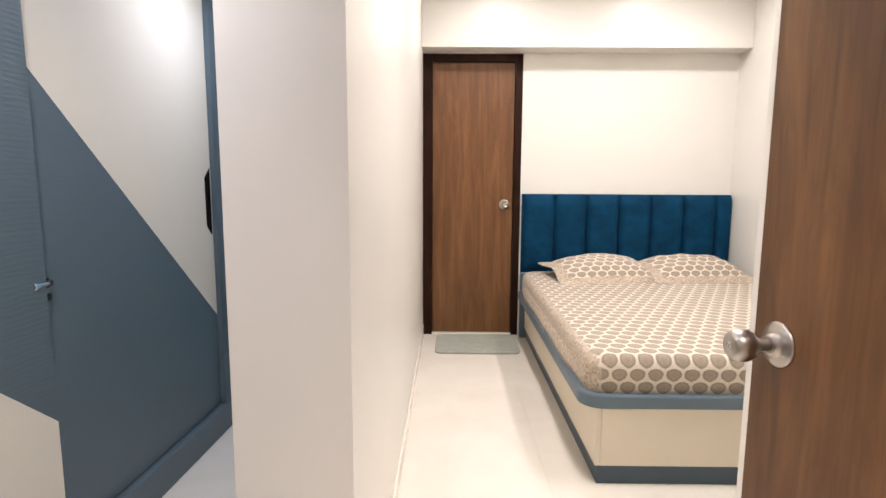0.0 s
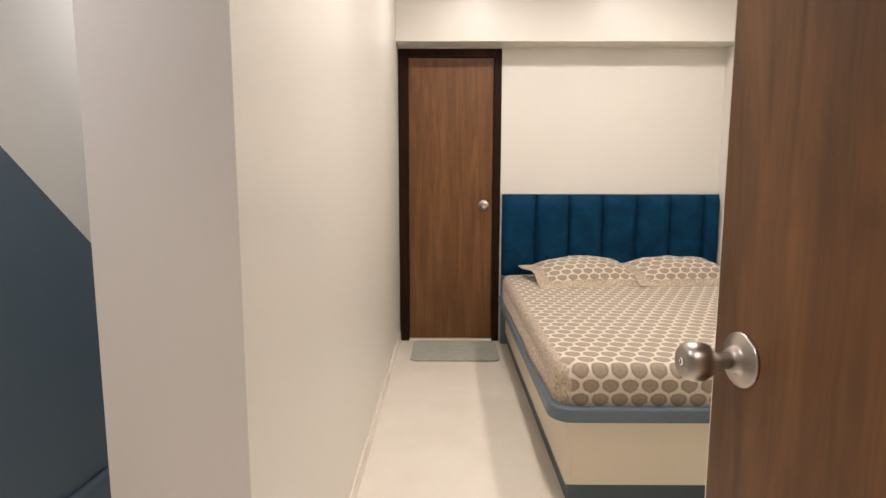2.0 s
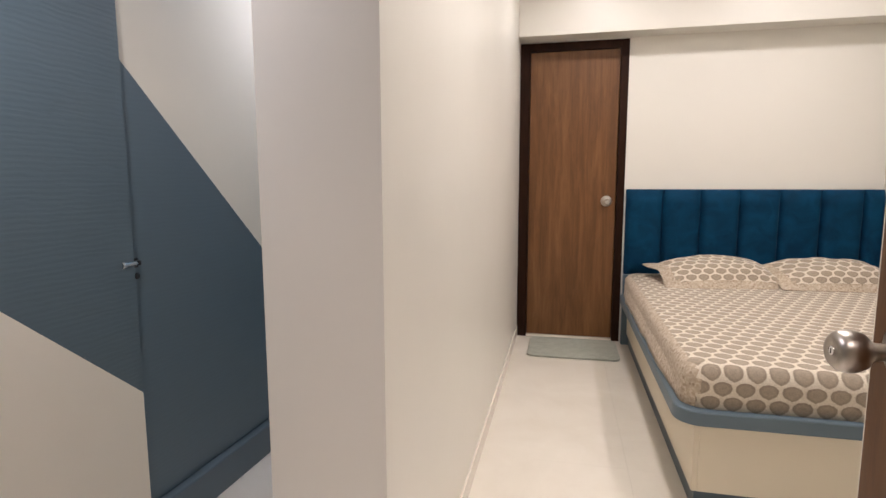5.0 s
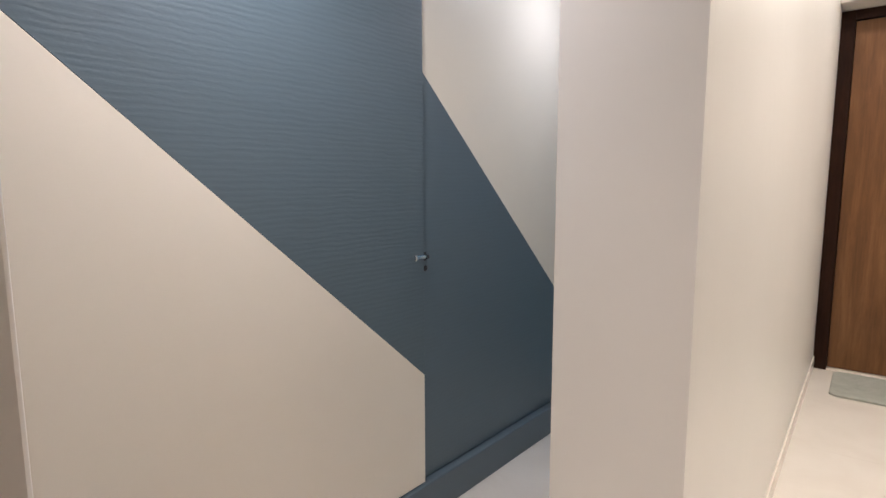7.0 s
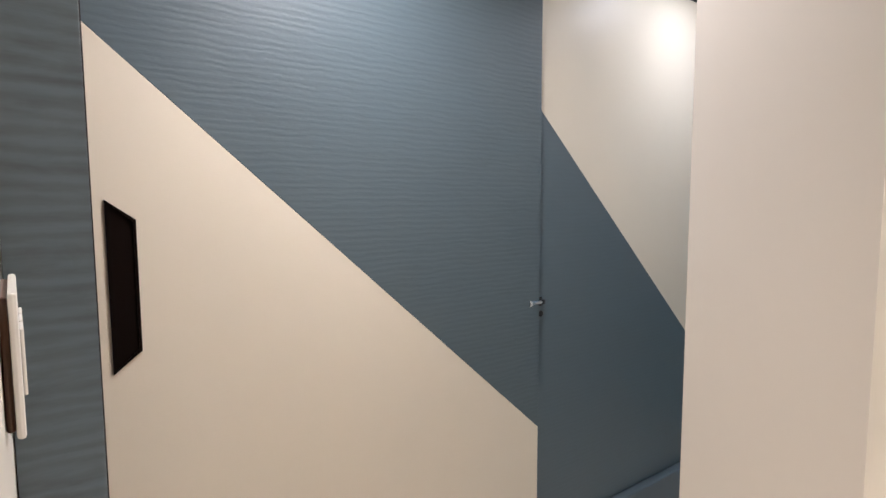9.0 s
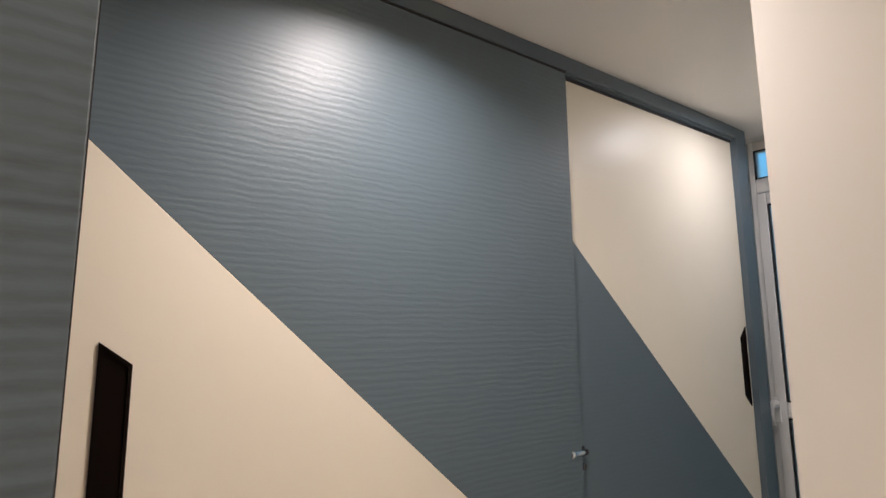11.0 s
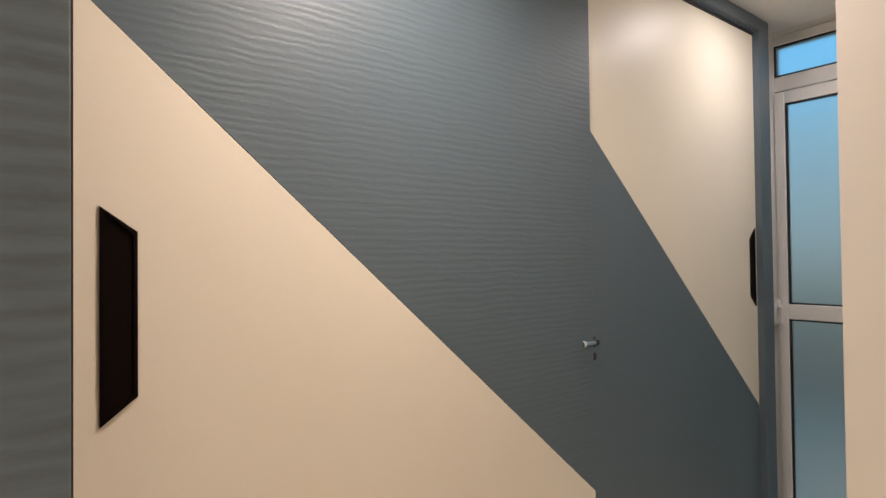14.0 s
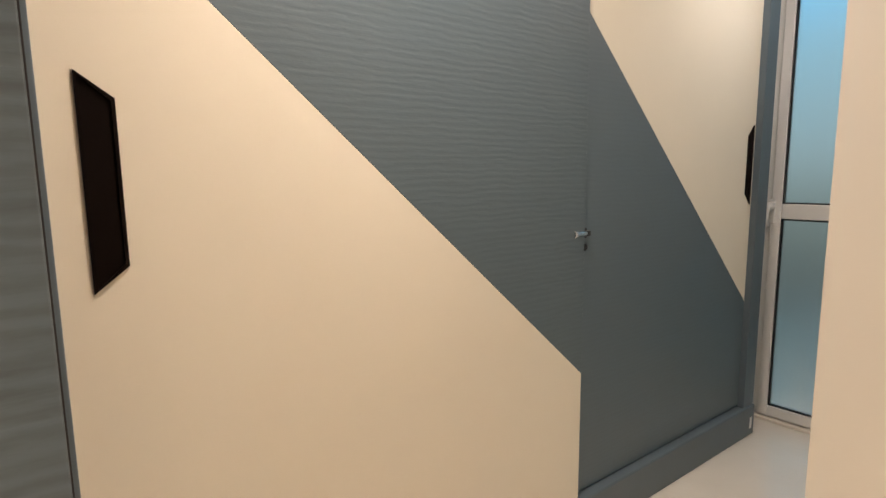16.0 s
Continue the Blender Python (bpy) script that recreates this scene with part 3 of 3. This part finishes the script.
head = thing("headboard", pose(0, 0, 0), "blue velvet headboard with vertical padded channels", "headboard")
part("backing", box(0.726, -0.030, 0.36, ROOM_R - 0.003, -0.001, 1.088, 0.003), VELVET, head)
part("lower_board", box(0.722, -0.082, 0.0, ROOM_R - 0.003, -0.0305, 0.498, 0.002), RIM_BLUE, head, "blue-grey lower board")
for k in range(7):
    x0, x1 = 0.726 + 0.240 * k, min(0.726 + 0.240 * (k + 1), ROOM_R - 0.004)
    bm = bmesh.new()
    n, h = 14, 12
    grid = []
    for i in range(n + 1):
        u_ = i / n
        col = []
        for j in range(h + 1):
            v_ = j / h
            puff = 0.052 * (1 - abs(2 * u_ - 1) ** 4) ** 0.5 * (1 - abs(2 * v_ - 1) ** 14) ** 0.5
            puff += 0.0025 * noise.noise(Vector((u_ * 2 + 7 * k, v_ * 5, 0)))
            col.append(bm.verts.new((x0 + (x1 - x0) * u_, -0.030 - max(puff, 0), 0.50 + 0.59 * v_)))
        grid.append(col)
    for i in range(n):
        for j in range(h):
            bm.faces.new((grid[i][j], grid[i + 1][j], grid[i + 1][j + 1], grid[i][j + 1]))
    bmesh.ops.recalc_face_normals(bm, faces=bm.faces[:])
    part("channel", bm, VELVET, head, smooth=True)


def linen_uv(bm, offset=(0, 0)):
    layer = bm.loops.layers.uv.new("UVMap")
    for fc in bm.faces:
        nx, ny, nz = (abs(c) for c in fc.normal)
        for lp in fc.loops:
            c = lp.vert.co
            if nz >= max(nx, ny) * 0.8:
                p = (c.x, c.y * 0.84)
            elif ny >= nx:
                p = (c.x, (BY0 + 0.03) * 0.84 + c.z - 0.505)
            else:
                p = (c.y, c.z)
            lp[layer].uv = (p[0] + offset[0], p[1] + offset[1])


def soft_block(x0, y0, z0, x1, y1, z1, r_side, r_top, wob, seed):
    """A mattress under a sheet: rounded in plan and at its upper edge, slightly uneven."""
    bm = bmesh.new()
    rings = []
    levels = [(0.0, 0.0), (0.0, 0.35), (0.0, 0.6)]
    for k in range(1, 7):
        a = radians(90 * k / 6)
        levels.append((r_top * (1 - math.cos(a)), 0.6 + 0.4 * math.sin(a)))
    for inset, hz in levels:
        ring = []
        for px, py in rounded_rect(x0 + inset, y0 + inset, x1 - inset, y1 - inset, max(r_side - inset * 0.3, 0.02), 8):
            d = wob * noise.noise(Vector((px * 5 + seed, py * 5, hz * 2)))
            ring.append(bm.verts.new((px + d, py + d, z0 + (z1 - z0) * hz + d * 0.5)))
        rings.append(ring)
    for a, c in zip(rings, rings[1:]):
        for k in range(len(a)):
            j = (k + 1) % len(a)
            bm.faces.new((a[k], a[j], c[j], c[k]))
    bm.faces.new(rings[-1])
    bm.faces.new(rings[0][::-1])
    bmesh.ops.recalc_face_normals(bm, faces=bm.faces[:])
    return bm


bm = soft_block(BX0 - 0.036, BY0 + 0.012, 0.3725, ROOM_R - 0.006, BY1 - 0.006, 0.522, 0.09, 0.045, 0.008, 3)
linen_uv(bm)
matt = thing("mattress", pose(0, 0, 0), "mattress in a cream sheet with grey-brown shell print", "mattress")
border = bm.copy()
bmesh.ops.delete(bm, geom=[fc for fc in bm.faces if fc.normal.x < -0.45], context="FACES")
bmesh.ops.delete(border, geom=[fc for fc in border.faces if fc.normal.x >= -0.45], context="FACES")
part("printed_sheet", bm, LINEN, matt, smooth=True)
part("sheet_border", border, BORDER, matt, "plain tan sheet border", smooth=True)
# loose hem of the sheet lapping over the platform rim
hem = bmesh.new()
rows_ = []
for i in range(61):
    y = BY0 + 0.07 + (BY1 - BY0 - 0.12) * i / 60
    taper_ = min(1.0, i / 9, (60 - i) / 9)
    sag = taper_ * (0.004 * math.sin(i * 0.35) + 0.002 * math.sin(i * 0.81 + 1.0) + 0.007 * noise.noise(Vector((i * 0.13, 2.0, 0))))
    x_out = BX0 - 0.031 - taper_ * 0.016 + sag * 0.6
    rows_.append([hem.verts.new((BX0 - 0.030, y, 0.452)), hem.verts.new((BX0 - 0.031 - taper_ * 0.009 + sag * 0.4, y, 0.425)),
                  hem.verts.new((x_out, y, 0.396)), hem.verts.new((x_out - 0.004, y, 0.3755 + max(sag, 0) * 0.4)), hem.verts.new((x_out + 0.002, y, 0.3740 + max(sag, 0) * 0.4))])
for a, c in zip(rows_, rows_[1:]):
    for k in range(4):
        hem.faces.new((a[k], c[k], c[k + 1], a[k + 1]))
bmesh.ops.recalc_face_normals(hem, faces=hem.faces[:])
part("sheet_hem", hem, BORDER, matt, "loose tan hem of the sheet", smooth=True)


def pillow_mesh(w, d, h, seed):
    bm = bmesh.new()
    n, k = 30, 20
    layer = bm.loops.layers.uv.new("UVMap")
    sides = []
    for sgn in (1, -1):
        grid = []
        for i in range(n + 1):
            col = []
            for j in range(k + 1):
                u_, v_ = 2 * i / n - 1, 2 * j / k - 1
                body = max(0.0, 1 - abs(u_ / 0.90) ** 2.8) ** 0.75 * max(0.0, 1 - abs(v_ / 0.84) ** 2.8) ** 0.6
                pinch = 1 - 0.06 * (1 - abs(u_) ** 2) * abs(v_) ** 6
                x, y = u_ * w / 2 * (1 - 0.09 * (1 - v_ * v_) * abs(u_) ** 4), v_ * d / 2 * pinch
                wr = 0.012 * noise.noise(Vector((u_ * 3 + seed, v_ * 3, sgn)))
                z = sgn * (body * h / 2 * (1.0 if sgn > 0 else 0.55)) + wr * (0.35 + body) + 0.012 * abs(u_) ** 5 * math.sin(v_ * 4 + seed) - 0.022 * (1 - body) * max(0.0, -v_)
                if sgn < 0 and body == 0:
                    z -= 0.004
                col.append(bm.verts.new((x, y, z)))
            grid.append(col)
        for i in range(n):
            for j in range(k):
                q = (grid[i][j], grid[i + 1][j], grid[i + 1][j + 1], grid[i][j + 1])
                fc = bm.faces.new(q if sgn > 0 else q[::-1])
                for lp in fc.loops:
                    lp[layer].uv = (lp.vert.co.x, lp.vert.co.y * 0.8 + lp.vert.co.z)
        sides.append(grid)
    a, c = sides
    rim = [(i, 0) for i in range(n)] + [(n, j) for j in range(k)] + [(i, k) for i in range(n, 0, -1)] + [(0, j) for j in range(k, 0, -1)]
    for (i, j), (i2, j2) in zip(rim, rim[1:] + rim[:1]):
        bm.faces.new((a[i][j], c[i][j], c[i2][j2], a[i2][j2]))
    return bm


for x, y, seed, rz in ((1.235, -0.375, 1.3, 9), (1.880, -0.335, 5.1, 6)):
    p = thing("pillow", pose(x, y, 0.576, 8, 0, rz), "plump pillow in grey-brown shell print cover with speckled flange", "pillow", "pillows on the bed")
    cover = pillow_mesh(0.755, 0.46, 0.19, seed)
    flange = cover.copy()

    def on_flange(fc):
        mid = fc.calc_center_median()
        return abs(mid.x) > 0.285 or abs(mid.y) > 0.185
    bmesh.ops.delete(cover, geom=[fc for fc in cover.faces if on_flange(fc)], context="FACES")
    bmesh.ops.delete(flange, geom=[fc for fc in flange.faces if not on_flange(fc)], context="FACES")
    part("cover", cover, LINEN, p, smooth=True)
    part("flange", flange, BORDER, p, "speckled tan flange", smooth=True)

# ---- small fittings ----
board = thing("switch_board", pose(-0.27, A_IN, 1.120), "white switch plate with brown surround on the wall", "switch")
part("base", box(-0.055, 0.0004, -0.040, 0.045, 0.005, 0.040, 0.002), PLATE_BROWN, board, "brown base plate")
part("cover", box(-0.060, 0.005, -0.043, 0.050, 0.0095, 0.043, 0.002), PLASTIC, board, "white cover plate")
for k in range(3):
    part("rocker", box(-0.046 + 0.030 * k, 0.0095, -0.020, -0.020 + 0.030 * k, 0.0115, 0.020, 0.0008), PLASTIC, board)


def downlight(x, y, z, group):
    d = thing("recessed_light", pose(x, y, z), "small round recessed ceiling light, lit", "ceiling light", group)
    part("trim_ring", lathe([(0.036, -0.001), (0.044, -0.001), (0.045, -0.004), (0.041, -0.007), (0.036, -0.006), (0.0355, -0.001)], None, 36, False), PLASTIC, d, "white trim ring")
    part("diffuser", lathe([(0.035, -0.0015), (0.030, -0.0045), (0.012, -0.0055)], None, 36), LED, d, "glowing diffuser")


for x, y, watts, beam, tone in PASSAGE_LAMPS:
    downlight(x, y, CEIL_LOW, "passage ceiling lights")
for x, y, watts in BEDROOM_LAMPS:
    downlight(x, y, CEIL_HIGH, "bedroom ceiling lights")

# ---- floor tiles ----
floor = structure("floor", box(-1.62, A_OUT, -0.0115, ROOM_R, 0.0, -0.006), GROUT, "glossy cream tiled floor", "floor")
TS, GAP = 0.60, 0.00015


def tile_mesh(x0, y0, x1, y1):
    bm = box(x0, y0, -0.0055, x1, y1, 0.0, 0.0)
    me = bpy.data.meshes.new("tile")
    bm.to_mesh(me)
    bm.free()
    me.materials.append(TILE)
    return me


xs = [-1.62, -1.22, -0.62, -0.02, 0.58, 1.18, 1.78, ROOM_R]
ys = [A_OUT, -3.62, -3.02, -2.42, -1.82, -1.22, -0.62, 0.0]
for x0, x1 in zip(xs, xs[1:]):
    for y0, y1 in zip(ys, ys[1:]):
        ob = new("tile", tile_mesh(x0 + GAP, y0 + GAP, x1 - GAP, y1 - GAP))
        ob.parent = floor
structure("floor_hall", box(-1.3, -6.6, -0.0115, 2.4, A_OUT - 0.001, 0.0), TILE, "cream tiled hall floor", "floor")
